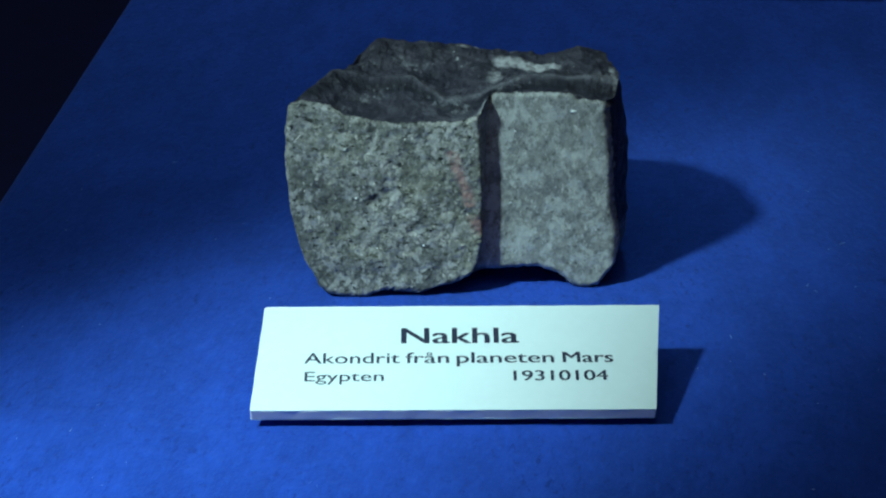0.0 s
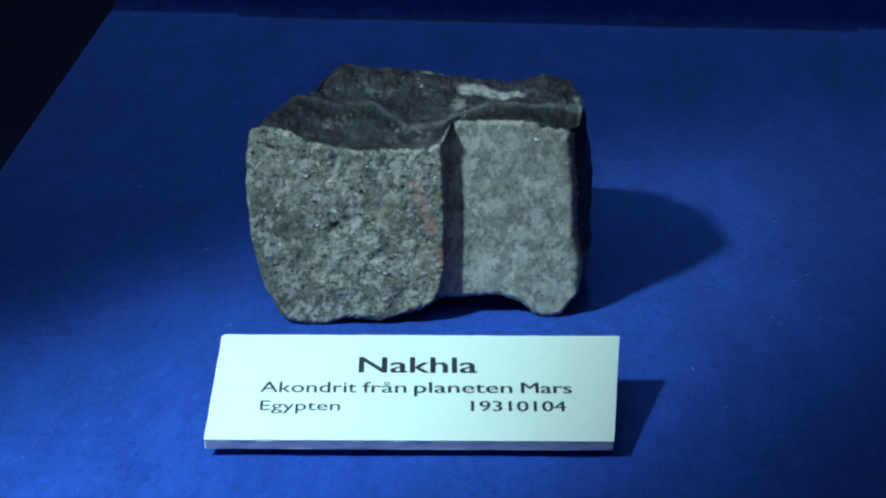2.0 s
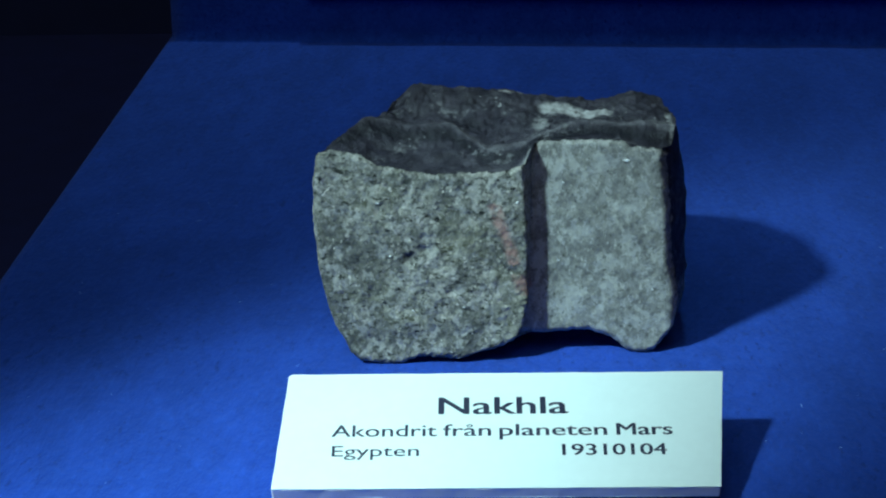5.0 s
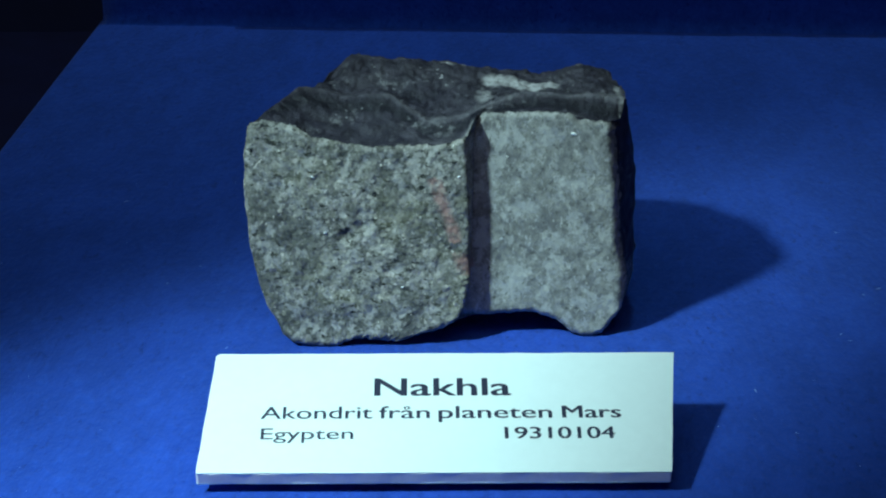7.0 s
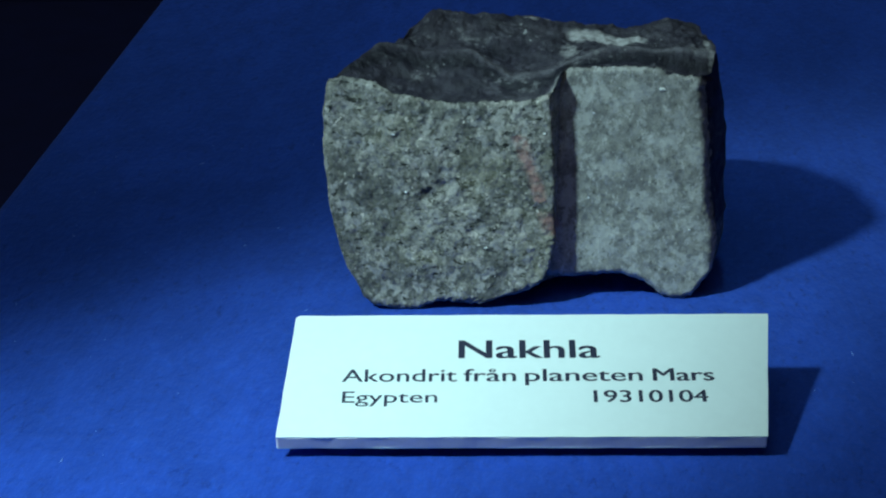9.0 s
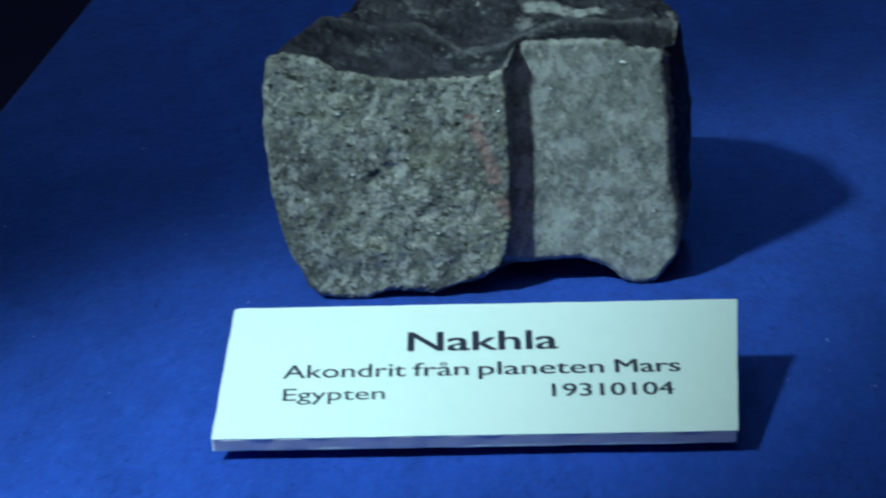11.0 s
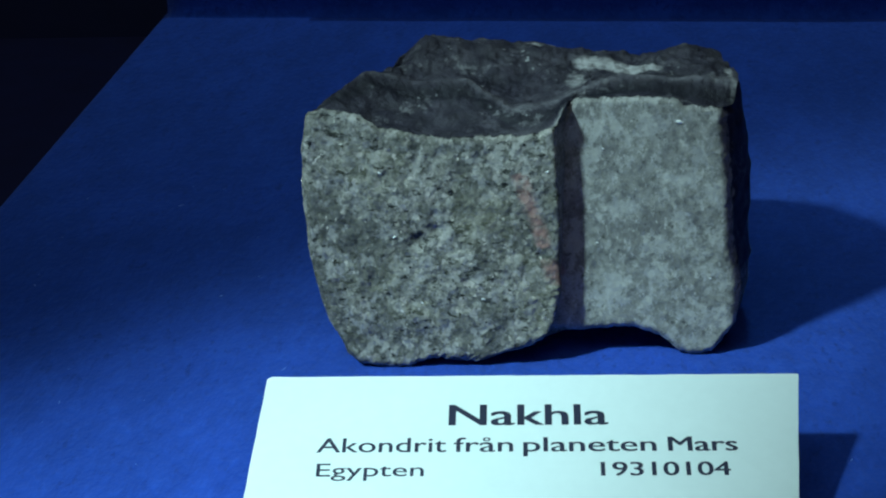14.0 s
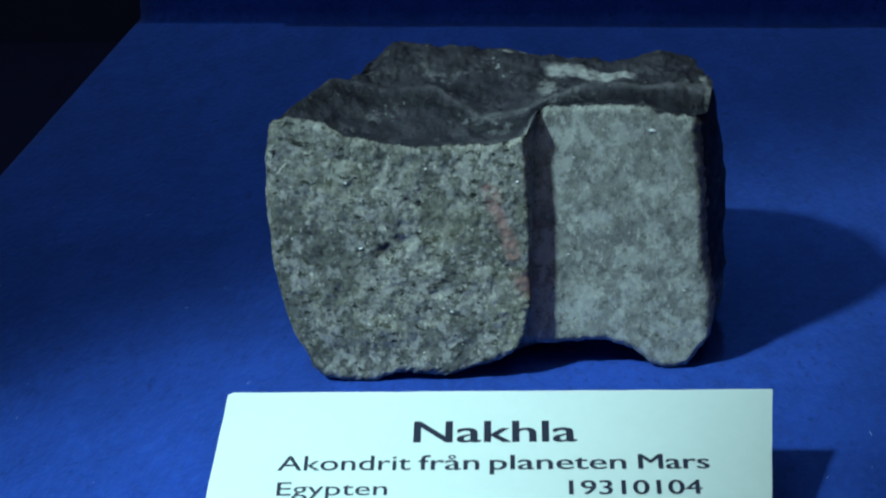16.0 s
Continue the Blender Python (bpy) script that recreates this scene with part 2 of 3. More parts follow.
    patch = m.value(m.math("MULTIPLY", m.attribute("patch"), m.value(m.noise(430, 5, 0.75), (0.3, 0.15), (0.62, 1.0))), (0.20, 0.0), (0.50, 1.0))
    skin = m.mix(patch, skin, m.ramp(m.noise(600, 5), (0.3, (0.19, 0.19, 0.195)), (0.65, (0.44, 0.44, 0.455))))
    ragged = m.math("ADD", crust, m.math("MULTIPLY", m.math("SUBTRACT", m.noise(700, 5, 0.7), 0.5), 0.9))
    is_skin = m.value(ragged, (0.46, 0.0), (0.54, 1.0))
    m.colour(m.mix(is_skin, rock, skin))
    # a few crystal faces shine
    shiny = m.value(tone2.outputs[2], (0.90, 0.62), (0.94, 0.25))
    m.link(m.mix(is_skin, shiny, m.value(m.noise(500, 4), (0.3, 0.6), (0.7, 0.36))), m.bsdf.inputs["Roughness"])
    # every crystal has its own slant
    plain = m.tree.nodes["Texture Coordinate"].outputs["Normal"]
    slant = m.mix(0.5, grains.outputs["Color"], fine.outputs["Color"])
    turned = m.add("ShaderNodeVectorMath")
    turned.operation = "MULTIPLY_ADD"
    m.link(slant, turned.inputs[0])
    strength = m.math("MULTIPLY", m.math("SUBTRACT", 1.0, is_skin), m.math("SUBTRACT", 0.56, m.math("MULTIPLY", cut, 0.22)))
    m.link(strength, turned.inputs[1])
    off = m.add("ShaderNodeVectorMath")
    off.operation = "MULTIPLY_ADD"
    m.link(strength, off.inputs[0])
    off.inputs[1].default_value = (-0.5, -0.5, -0.5)
    m.link(plain, off.inputs[2])
    m.link(off.outputs[0], turned.inputs[2])
    unit = m.add("ShaderNodeVectorMath")
    unit.operation = "NORMALIZE"
    m.link(turned.outputs[0], unit.inputs[0])
    dented = m.bump(m.math("MULTIPLY", m.noise(420, 6, 0.7), is_skin), 0.0012, 0.8, unit.outputs[0])
    m.bump(m.noise(2600, 4, 0.7), 0.00010, 0.6, dented)
    return m.mat


FELT = felt_material()
STONE = stone_material()
CARD_FACE = plain_material("card_face", (0.67, 0.79, 0.80), 0.55, 500, 0.00003, 0.04)
CARD_CORE = plain_material("card_core", (0.86, 0.80, 0.86), 0.75, 900, 0.0001, 0.10)
INK = plain_material("printed_ink", (0.014, 0.020, 0.052), 0.6, 2500, 0.00001, 0.3)
BLACK = plain_material("black_paint", (0.012, 0.013, 0.020), 0.8, 60, 0.0002, 0.3)
LINT = plain_material("lint", (0.26, 0.42, 0.92), 0.9, 800, 0.00001, 0.2)
# near white, to put the glint of a crystal into its colour
GLINT = plain_material("crystal_glint", (0.88, 0.90, 0.88), 0.35, 900, 0.00001, 0.05)
NAVY = plain_material("navy_paint", (0.009, 0.018, 0.120), 0.9, 60, 0.0002, 0.3)
WALL = plain_material("dark_wall_paint", (0.014, 0.026, 0.120), 0.8, 40, 0.0003, 0.2)


# ---- mesh helpers ----
def mesh_object(name, bm, material, parent=None, label="", smooth=False):
    data = bpy.data.meshes.new(name)
    bmesh.ops.recalc_face_normals(bm, faces=bm.faces)
    for face in bm.faces:
        face.smooth = smooth
    bm.to_mesh(data)
    bm.free()
    data.materials.append(material)
    ob = new(name, data)
    if parent:
        ob.parent = parent
    if label:
        ob["label"] = label
    return ob


def part(name, bm, material, parent, label="", smooth=False):
    return mesh_object(name, bm, material, parent, label, smooth)


def box(bm, x0, x1, y0, y1, z0, z1):
    corners = [bm.verts.new((x, y, z)) for x in (x0, x1) for y in (y0, y1) for z in (z0, z1)]
    for f in ((0, 1, 3, 2), (4, 6, 7, 5), (0, 4, 5, 1), (2, 3, 7, 6), (0, 2, 6, 4), (1, 5, 7, 3)):
        bm.faces.new([corners[i] for i in f])
    return bm


def empty(name, m=None):
    ob = new(name)
    ob.empty_display_size = 0.02
    if m is not None:
        ob.matrix_world = m
    return ob


def steps(table, v):
    """Straight lines between the pairs of a short table."""
    xs, ys = zip(*table)
    return float(np.interp(v, xs, ys))


# ---- the gallery and the case ----
def room():
    walls = (("wall_north", (-2, 2, 1.20, 1.26, -0.95, 1.56)), ("wall_south", (-2, 2, -2.06, -2.0, -0.95, 1.56)),
             ("wall_west", (-2.06, -2, -2.06, 1.26, -0.95, 1.56)), ("wall_east", (2, 2.06, -2.06, 1.26, -0.95, 1.56)))
    for name, size in walls:
        tagged(mesh_object(name, box(bmesh.new(), *size), WALL), "dark painted wall of the gallery", "wall", kind="structure")
    tagged(mesh_object("floor", box(bmesh.new(), -2.06, 2.06, -2.06, 1.26, -1.0, -0.95), BLACK), "black floor of the gallery", "floor", kind="structure")
    tagged(mesh_object("ceiling", box(bmesh.new(), -2.06, 2.06, -2.06, 1.26, 1.56, 1.62), WALL), "dark painted ceiling", "ceiling", kind="structure")


def felt_block(name, x0, x1, y0, y1, z0, z1, radius, label, cove=0.0):
    """A felt-covered block with soft upper edges and a slightly uneven top."""
    bm = bmesh.new()
    nx, ny = 130, 120
    rows = []
    for j in range(ny + 1):
        row = []
        for i in range(nx + 1):
            x, y = x0 + (x1 - x0) * i / nx, y0 + (y1 - y0) * j / ny
            z = z1 + 0.0002 * (noise.noise((x * 60, y * 60, 3.0)) - 0.3)
            row.append(bm.verts.new((x, y, z)))
        rows.append(row)
    for j in range(ny):
        for i in range(nx):
            bm.faces.new((rows[j][i], rows[j][i + 1], rows[j + 1][i + 1], rows[j + 1][i]))
    rim = [rows[0][i] for i in range(nx)] + [rows[j][nx] for j in range(ny)] + [rows[ny][i] for i in range(nx, 0, -1)] + [rows[j][0] for j in range(ny, 0, -1)]
    outward = []
    for v in rim:
        ox = -1 if abs(v.co.x - x0) < 1e-6 else 1 if abs(v.co.x - x1) < 1e-6 else 0
        oy = -1 if abs(v.co.y - y0) < 1e-6 else 1 if abs(v.co.y - y1) < 1e-6 else 0
        outward.append(Vector((ox, oy, 0)))
    last = rim
    rings = [(radius * math.sin(radians(a)), radius * (1 - math.cos(radians(a)))) for a in (22, 45, 67, 90)] + [(radius, z1 - z0)]
    rings = [(out, down, 0.0) for out, down in rings]
    if cove:
        # the cloth runs out in a hollow curve at the foot of the front
        rings = rings[:-1] + [(radius, z1 - z0 - cove * (1 - math.sin(radians(a))), cove * (1 - math.cos(radians(a)))) for a in (0, 22, 45, 67, 88)]
    for out, down, run in rings:
        ring = [bm.verts.new(Vector((v.co.x, v.co.y + min(0.0, o.y) * run, z1 - down)) + o * out) for v, o in zip(rim, outward)]
        for k in range(len(ring)):
            n = (k + 1) % len(ring)
            bm.faces.new((last[k], last[n], ring[n], ring[k]))
        last = ring
    bm.faces.new(last)
    block = tagged(empty(name, CORNER), label, "display plinth")
    bm.verts.index_update()
    bm.faces.index_update()
    for cover, flat in (("top_cover", True), ("side_cover", False)):
        some = bm.copy()
        tops = {f.index for f in some.faces if len(f.verts) == 4 and all(v.index < (nx + 1) * (ny + 1) for v in f.verts)}
        bmesh.ops.delete(some, geom=[f for f in some.faces if (f.index in tops) != flat], context="FACES")
        part(cover, some, FELT, block, smooth=True)
    bm.free()
    return block


room()
FELT_Z = -0.0011
CORNER = pose(-0.1029, 0.3008, FELT_Z, rz=-3.47)
felt_block("display_plinth", 0.003, 0.72, -0.72, 0.2, -0.14, 0.0, 0.003, "low display plinth covered in bright blue felt")
felt_block("upper_display_step", 0.0042, 0.72, 0.0015, 0.198, -0.0005, 0.0152, 0.0015, "raised felt-covered step behind the specimen on the plinth", 0.004)
case_base = tagged(mesh_object("case_base", box(bmesh.new(), -0.9, 0.9, -0.6, 0.8, -0.95, -0.145), NAVY), "dark navy base of the display case", "display case", kind="structure")


# ---- the specimen ----
# outlines of the front in millimetres along x, and of the sides in depth
TOP = [(-36.6, 42.5), (-36, 43.8), (-33.2, 44.2), (-29.5, 44.0), (-26.3, 42.8), (-24, 41.4), (-20.3, 40.5), (-12.8, 39.3), (-5.4, 39.4), (2.1, 39.5), (4.4, 39.8), (6.9, 40.7), (7.1, 41.1), (7.6, 43.0), (8.3, 44.1), (9.5, 44.4), (13.3, 44.4), (19, 44.4), (26.6, 44.2), (28.8, 43.0), (35.3, 42.6), (38.3, 41.6)]
BASE = [(-36.6, 27), (-35.3, 16.8), (-32.7, 7.7), (-29.5, 2), (-27.3, 0.2), (-22.9, -0.6), (-17.8, -0.6), (-13.9, 0.8), (-7.2, 0.7), (-1.6, 0.1), (3.4, 2.4), (7.5, 4.2), (11.9, 4.0), (19.8, 4.6), (24.8, 2.8), (27.7, 0.1), (30.5, -0.6), (33.3, 0.2), (37.2, 5.2), (38.1, 10.4), (38.3, 13.4)]
STEP = [(-0.6, -4), (0.1, -1.6), (2.4, 3.4), (7, 6.2), (12, 7.3), (31, 7.0), (36, 6.6), (40, 5.8), (41.5, 6.4), (44.5, 8.8)]
RIDGE_Y = [(-36, 72), (-30, 76), (-26, 80), (-22, 81.5), (-8, 82), (-5, 80), (-1.4, 76), (2.5, 75), (7.3, 75.5), (12, 78), (18, 80), (31, 80), (38, 79)]
RIDGE_Z = [(-36, 44.6), (-30, 46.3), (-26, 47.5), (-22, 46.3), (-17.7, 45.3), (-13, 45.2), (-8.6, 45.0), (-6.4, 44.2), (-3.6, 43.0), (-0.7, 42.0), (2.6, 42.1), (7.4, 43.4), (10.7, 44.2), (14.1, 45.6), (16.9, 46.1), (22.6, 46.0), (33.7, 45.7), (38, 45.0)]
VALLEY = [(-36, 0.8), (-26, 1.6), (-20, 0.9), (-8, 0.9), (0, 0.5), (10, 0.7), (14, 1.3), (20, 1.7), (31, 1.2), (38, 0.4)]
BACK = [(-36, 40), (-21.5, 43.0), (-20.2, 45.3), (-18.1, 47.4), (-16.2, 48.7), (-10.3, 48.2), (-4.5, 47.9), (0, 47.3), (3.5, 47.0), (8.8, 46.1), (17.6, 44.7), (22.3, 44.4), (25.8, 45.2), (31.1, 46.2), (35.2, 45.5), (38.1, 43.7), (39.9, 42.6)]
LEFT_SIDE = [(61, 0), (67, 0.2), (74, 5.6), (80, 10.2), (86, 13), (92, 15), (99, 18.5), (104, 20.5)]
RIGHT_RIM = [(-0.5, 39.2), (11.5, 39.0), (17, 37.7), (29.6, 36.9), (41.3, 35.5), (45, 35.5)]
RIGHT_SIDE = [(61, 0), (68, 0.1), (72, 0.4), (76, 2.0), (80, 3.9), (84, 4.5), (91, 3.6), (97, 1.6), (104, -0.6), (111, -3), (118, -6)]
SIDE_BY_HEIGHT = [(-1, 0.5), (6, 0.6), (15, 0.68), (25, 0.75), (31, 0.75), (38, 0.75), (42, 0.75)]


def hill(x, y, cx, cy, rx, ry):
    return math.exp(-((x - cx) / rx) ** 2 - ((y - cy) / ry) ** 2)


def ease(a, b, s, sharp=1.0):
    """From a to b; sharp above one keeps the far end steep, like the flank of a ridge."""
    s = min(1.0, max(0.0, s)) ** sharp
    return a + (b - a) * (0.35 * s + 0.65 * s * s * (3 - 2 * s))


def top_height(x, y, start):
    front, crest_y, crest = steps(TOP, x), steps(RIDGE_Y, x) + 0.5 * noise.noise((x * 0.25, 4, 2)), steps(RIDGE_Z, x)
    low_y, low = crest_y + 5.5, crest - steps(VALLEY, x)
    if y < crest_y:
        s = max(0.0, (y - start) / (crest_y - start))
        # a gentle foot and a steeper flank below the crest
        z = front + (crest - front) * (0.45 * s + 0.55 * s**2.2) - 0.7 * math.sin(math.pi * s) * (1 if x > 9 else 0.5)
    elif y < low_y:
        z = ease(crest, low, (y - crest_y) / 5.5, 0.75)
    else:
        z = ease(low, steps(BACK, x), (y - low_y) / (98 - low_y))
    if y > 98:
        far, deep = y - 98, min(1.0, max(0.0, (x - 8) / 16))
        slope = 0.16 * far**2 if far < 1.7 else 0.46 + 0.54 * (far - 1.7)
        z -= (1 - deep) * 0.16 * far**2 + deep * slope
    p = Vector((x, y, 0))
    rough = 1.8 if y > crest_y + 2 else 1.0
    return z + 0.45 * noise.noise(p * 0.16 + Vector((3, 1, 5))) + rough * (0.34 * noise.noise(p * 0.33) + 0.22 * noise.noise(p * 0.8 + Vector((2, 7, 1))))


def front_depth(x, z):
    if x < 7:
        near = max(0.0, 1 - (7 - x) / 0.7)
        return 61.3 + 0.15 * z + 0.4 * near**2, 0.0
    return 65.4 + 0.166 * z, 1.0


def specimen():
    verts, crust, cut, red, patch, dust_lit = [], [], [], [], [], []
    NF, NT, NB, NU = 120, 110, 16, 24
    first, last = -36.6, 38.3
    columns = sorted([first + (last - first) * i / 230 for i in range(231)] + [6.985, 7.015])
    loop = NF + NT + NB + NU

    def sideways(x, y, z):
        edge = steps(STEP, z) + 0.12 * noise.noise((z * 0.7, 0.3, 7))
        edge = 7 + (edge - 7) * max(0.0, 1 - max(0.0, y - 67) / 8)
        x = float(np.interp(x, (first, -20, 7, 20, last), (first, -20, edge, 20, steps(RIGHT_RIM, z) + 0.25 * noise.noise((z * 0.9, 5, 1)))))
        w = (last - x) / (last - first)
        return x + w * steps(LEFT_SIDE, y) + max(0.0, 1 - w) ** 3 * steps(RIGHT_SIDE, y) * steps(SIDE_BY_HEIGHT, z)

    def put(x, y, z, is_crust, is_cut, is_red, is_patch, rough, is_dust_lit=0.0):
        p = Vector((x, y, z))
        n = Vector((noise.noise(p * 0.3), noise.noise(p * 0.3 + Vector((9, 2, 4))), noise.noise(p * 0.3 + Vector((3, 8, 1)))))
        f = Vector((noise.noise(p * 1.4), noise.noise(p * 1.4 + Vector((5, 1, 7))), noise.noise(p * 1.4 + Vector((2, 6, 3)))))
        p += rough * (0.5 * n + 0.20 * f)
        if rough > 0.65:
            # crumbled hollows between the grains
            p.y += 0.6 * max(0.0, noise.noise(p * 0.55 + Vector((4, 4, 4))) - 0.1) * max(0.0, 0.3 + noise.noise(p * 0.11 + Vector((1, 6, 2)))) + 0.10 * noise.noise(p * 2.6)
        p.z = max(p.z - 0.5, -1.05)
        verts.append(p * MM)
        crust.append(is_crust)
        cut.append(is_cut)
        red.append(is_red)
        patch.append(is_patch)
        dust_lit.append(is_dust_lit)

    for x in columns:
        zt = steps(TOP, x) + 0.30 * noise.noise((x * 0.7, 2, 9)) + 0.22 * noise.noise((x * 2.1, 5, 3))
        zb = steps(BASE, x) + 0.25 * noise.noise((x * 0.9, 8, 1)) + 0.15 * noise.noise((x * 2.4, 1, 6))
        # narrow lips round the edges of the front
        for k in range(NF):
            z = zb + (zt - zb) * k / (NF - 1)
            y, is_cut = front_depth(x, z)
            lip = max(0.0, 1 - (zt - z) / 0.9) ** 2 * 0.5 + max(0.0, 1 - (z - zb) / 1.5) ** 2 * 0.9
            end = max(0.0, 1 - (x - first) / 1.6) ** 2 * 1.2 + max(0.0, 1 - (last - x) / 2.4) ** 2 * 2.4
            pit = 0.9 * hill(x, z, -16.8, 21.8, 1.3, 1.0) + 0.5 * hill(x, z, -13.5, 23.5, 1.8, 0.9) + 0.4 * hill(x, z, -8.5, 14.5, 1.0, 0.5)
            streak = abs(x - (0.6 + 5.2 * (32.5 - z) / 16))
            is_red = min(1.0, max(0.0, 1.9 - streak / 0.9)) if 14 < z < 18.5 or 20.5 < z < 33 else 0.0
            rim = 0.0 if 5.0 < x < 8.5 else max(0.0, 1 - (zt - z) / 1.0)
            put(sideways(x, y, z), y + lip + end + pit, z, max(0.5 * rim, 0.50 * max(0.0, 1 - (last - x) / 3.0)), is_cut, is_red, 0, 0.3 if is_cut else 0.72)
        start = front_depth(x, zt)[0] + 0.5 + max(0.0, 1 - (last - x) / 2.4) ** 2 * 2.4
        end_y = 103 + 14 * min(1.0, max(0.0, (x - 8) / 16))
        for k in range(NT):
            y = start + (end_y - start) * ((k + 1) / NT)
            wide = sideways(x, y, 42)
            z = top_height(wide, y, start)
            # the hill at 7.5, 69.5 paints the lit rim beside the step
            pale = 2.4 * hill(wide, y, 21.2, 89.6, 3.6, 2.0) + 0.95 * hill(wide, y, 14.5, 92.5, 4.2, 3.0) + 0.62 * hill(wide, y, 10.6, 85.0, 2.4, 4.0) + 0.6 * hill(wide, y, 7.5, 69.5, 2.2, 2.6) + 0.7 * hill(wide, y, 4, 98.0, 5, 1.0)
            pale = max(pale, 0.58 * hill(wide, y, 37.4, 82, 1.0, 11))
            crest_y = steps(RIDGE_Y, wide) + 0.5 * noise.noise((wide * 0.25, 4, 2))
            behind = y - crest_y
            # pale for wear and painted highlight along the crest, fading behind it, glassy black on the flank before it
            worn_lit = (0.5 if wide < -10 else 1.1) * math.exp(-((behind / (0.8 if behind < 0 else 2.2)) ** 2)) + (0.15 if behind > 0 else 0.0)
            worn_lit -= 0.9 * math.exp(-(((behind + 2.6) / 1.5) ** 2)) + 0.7 * hill(wide, y, -3, 86.5, 5, 3) + 0.6 * hill(wide, y, -22, 92, 3.5, 5)
            # the thin hill at 16, 74.5 paints the highlight on a small ledge
            worn_lit += 0.5 * hill(wide, y, 1.5, 68, 5, 4) + 0.35 * hill(wide, y, 16, 74.5, 4, 0.6) + 0.35 * noise.noise((wide * 0.35, y * 0.35, 8)) + (0.12 if behind < -3.5 else 0.0)
            put(wide, y, z, min(1.0, 0.5 + 0.5 * (y - start) / 0.9), 0, 0, pale, 0.35, worn_lit)
        zl = top_height(sideways(x, end_y, 42), end_y, start)
        for k in range(NB):
            u = (k + 1) / NB
            z = zl + (max(zb, -1.0) - zl) * u
            foot = min(1.0, max(0.0, (x - 8) / 16))
            y = end_y - (1 - foot) * 3 * math.sin(u * 3) + foot * 19 * u**0.9
            put(sideways(x, y, z), y, z, 0.9, 0, 0, 0, 1.0)
        yf = front_depth(x, zb)[0] + 0.9
        for k in range(NU):
            u = (k + 1) / (NU + 1)
            rear = end_y + 19 * min(1.0, max(0.0, (x - 8) / 16))
            y = rear + (yf - rear) * u
            put(sideways(x, y, zb), y, zb - min(zb + 1.0, 3.0) * math.sin(u * math.pi) ** 0.7, 0.2, 0, 0, 0, 0.5)
    faces = []
    for i in range(len(columns) - 1):
        for k in range(loop):
            n = (k + 1) % loop
            faces.append((i * loop + k, (i + 1) * loop + k, (i + 1) * loop + n, i * loop + n))
    # the two broken ends
    for i, flip in ((0, False), (len(columns) - 1, True)):
        ring = [i * loop + k for k in range(loop)]
        centre = sum((verts[r] for r in ring), Vector()) / loop
        out = Vector((0.0010 if flip else -0.0010, 0, 0))
        inner = ring
        for shrink in (0.95, 0.85, 0.7, 0.5, 0.25):
            base = len(verts)
            for r in ring:
                q = centre + (verts[r] - centre) * shrink
                if flip:
                    q.x = MM * (steps(RIGHT_RIM, q.z / MM + 0.5) + steps(RIGHT_SIDE, q.y / MM) * steps(SIDE_BY_HEIGHT, q.z / MM + 0.5))
                q += out * (1 - shrink**2) + 0.0006 * Vector((noise.noise(q * 300), noise.noise(q * 310), noise.noise(q * 290)))
                verts.append(q)
                crust.append(0.8)
                cut.append(0)
                red.append(0)
                patch.append(0)
                dust_lit.append(0)
            following = list(range(base, base + loop))
            for k in range(loop):
                n = (k + 1) % loop
                quad = (inner[k], inner[n], following[n], following[k])
                faces.append(quad if not flip else quad[::-1])
            inner = following
        faces.append(inner if not flip else inner[::-1])
    # the pieces that look different: crust, sawn face, and the rest
    sets = {"broken_body": [], "fusion_crust": [], "sawn_face": []}
    side_count = (len(columns) - 1) * loop
    for n, face in enumerate(faces):
        i, k = divmod(n, loop)
        if n < side_count and NF - 1 <= k < NF + NT - 1:
            sets["fusion_crust"].append(face)
        elif n < side_count and k < NF - 1 and columns[i] > 7:
            sets["sawn_face"].append(face)
        else:
            sets["broken_body"].append(face)
    stone = tagged(empty("stone_specimen", pose(0, 0.08, FELT_Z)), "grey-green granular meteorite with dark crust and sawn step", "meteorite")
    looks = {"broken_body": "rough grey-green broken stone", "fusion_crust": "dark rippled fusion crust", "sawn_face": "smooth pale sawn face"}
    shift = Vector((0, 0.08, FELT_Z))
    for name, some in sets.items():
        used = sorted({v for face in some for v in face})
        place = {v: n for n, v in enumerate(used)}
        data = bpy.data.meshes.new(name)
        data.from_pydata([verts[v] - shift for v in used], [], [[place[v] for v in face] for face in some])
        for key, values in (("crust", crust), ("cut", cut), ("red", red), ("patch", patch), ("dust_lit", dust_lit)):
            data.attributes.new(key, "FLOAT", "POINT").data.foreach_set("value", [values[v] for v in used])
        for poly in data.polygons:
            poly.use_smooth = True
        data.materials.append(STONE)
        data.update()
        piece = new(name, data)
        piece.parent = stone
        piece["label"] = looks[name]
    # single crystals on both faces, coloured white to stand for their glints
    for x, z, size in ((27.8, 40.0, 0.50), (14.7, 35.7, 0.22), (14.0, 19.7, 0.2), (33.4, 13.4, 0.22), (-23.2, 33.6, 0.26), (-21.0, 22.6, 0.26), (-6.0, 11.6, 0.26), (-16.2, 11.1, 0.2), (5.2, 33.4, 0.24)):
        near = min((v for v in verts if v.y < 0.0745), key=lambda v: (v.x - x * MM) ** 2 + (v.z - z * MM + 0.0005) ** 2)
        bm = bmesh.new()
        bmesh.ops.create_icosphere(bm, subdivisions=1, radius=size * MM, matrix=Matrix.Translation(near - shift - Vector((0, 0.0001, 0))) @ Matrix.Rotation(0.4 * math.sin(x), 4, "Y") @ Matrix.Diagonal((1.5, 0.4, 0.7, 1)))
        part("crystal", bm, GLINT, stone, "white speck for the glint of a crystal face")
    return stone


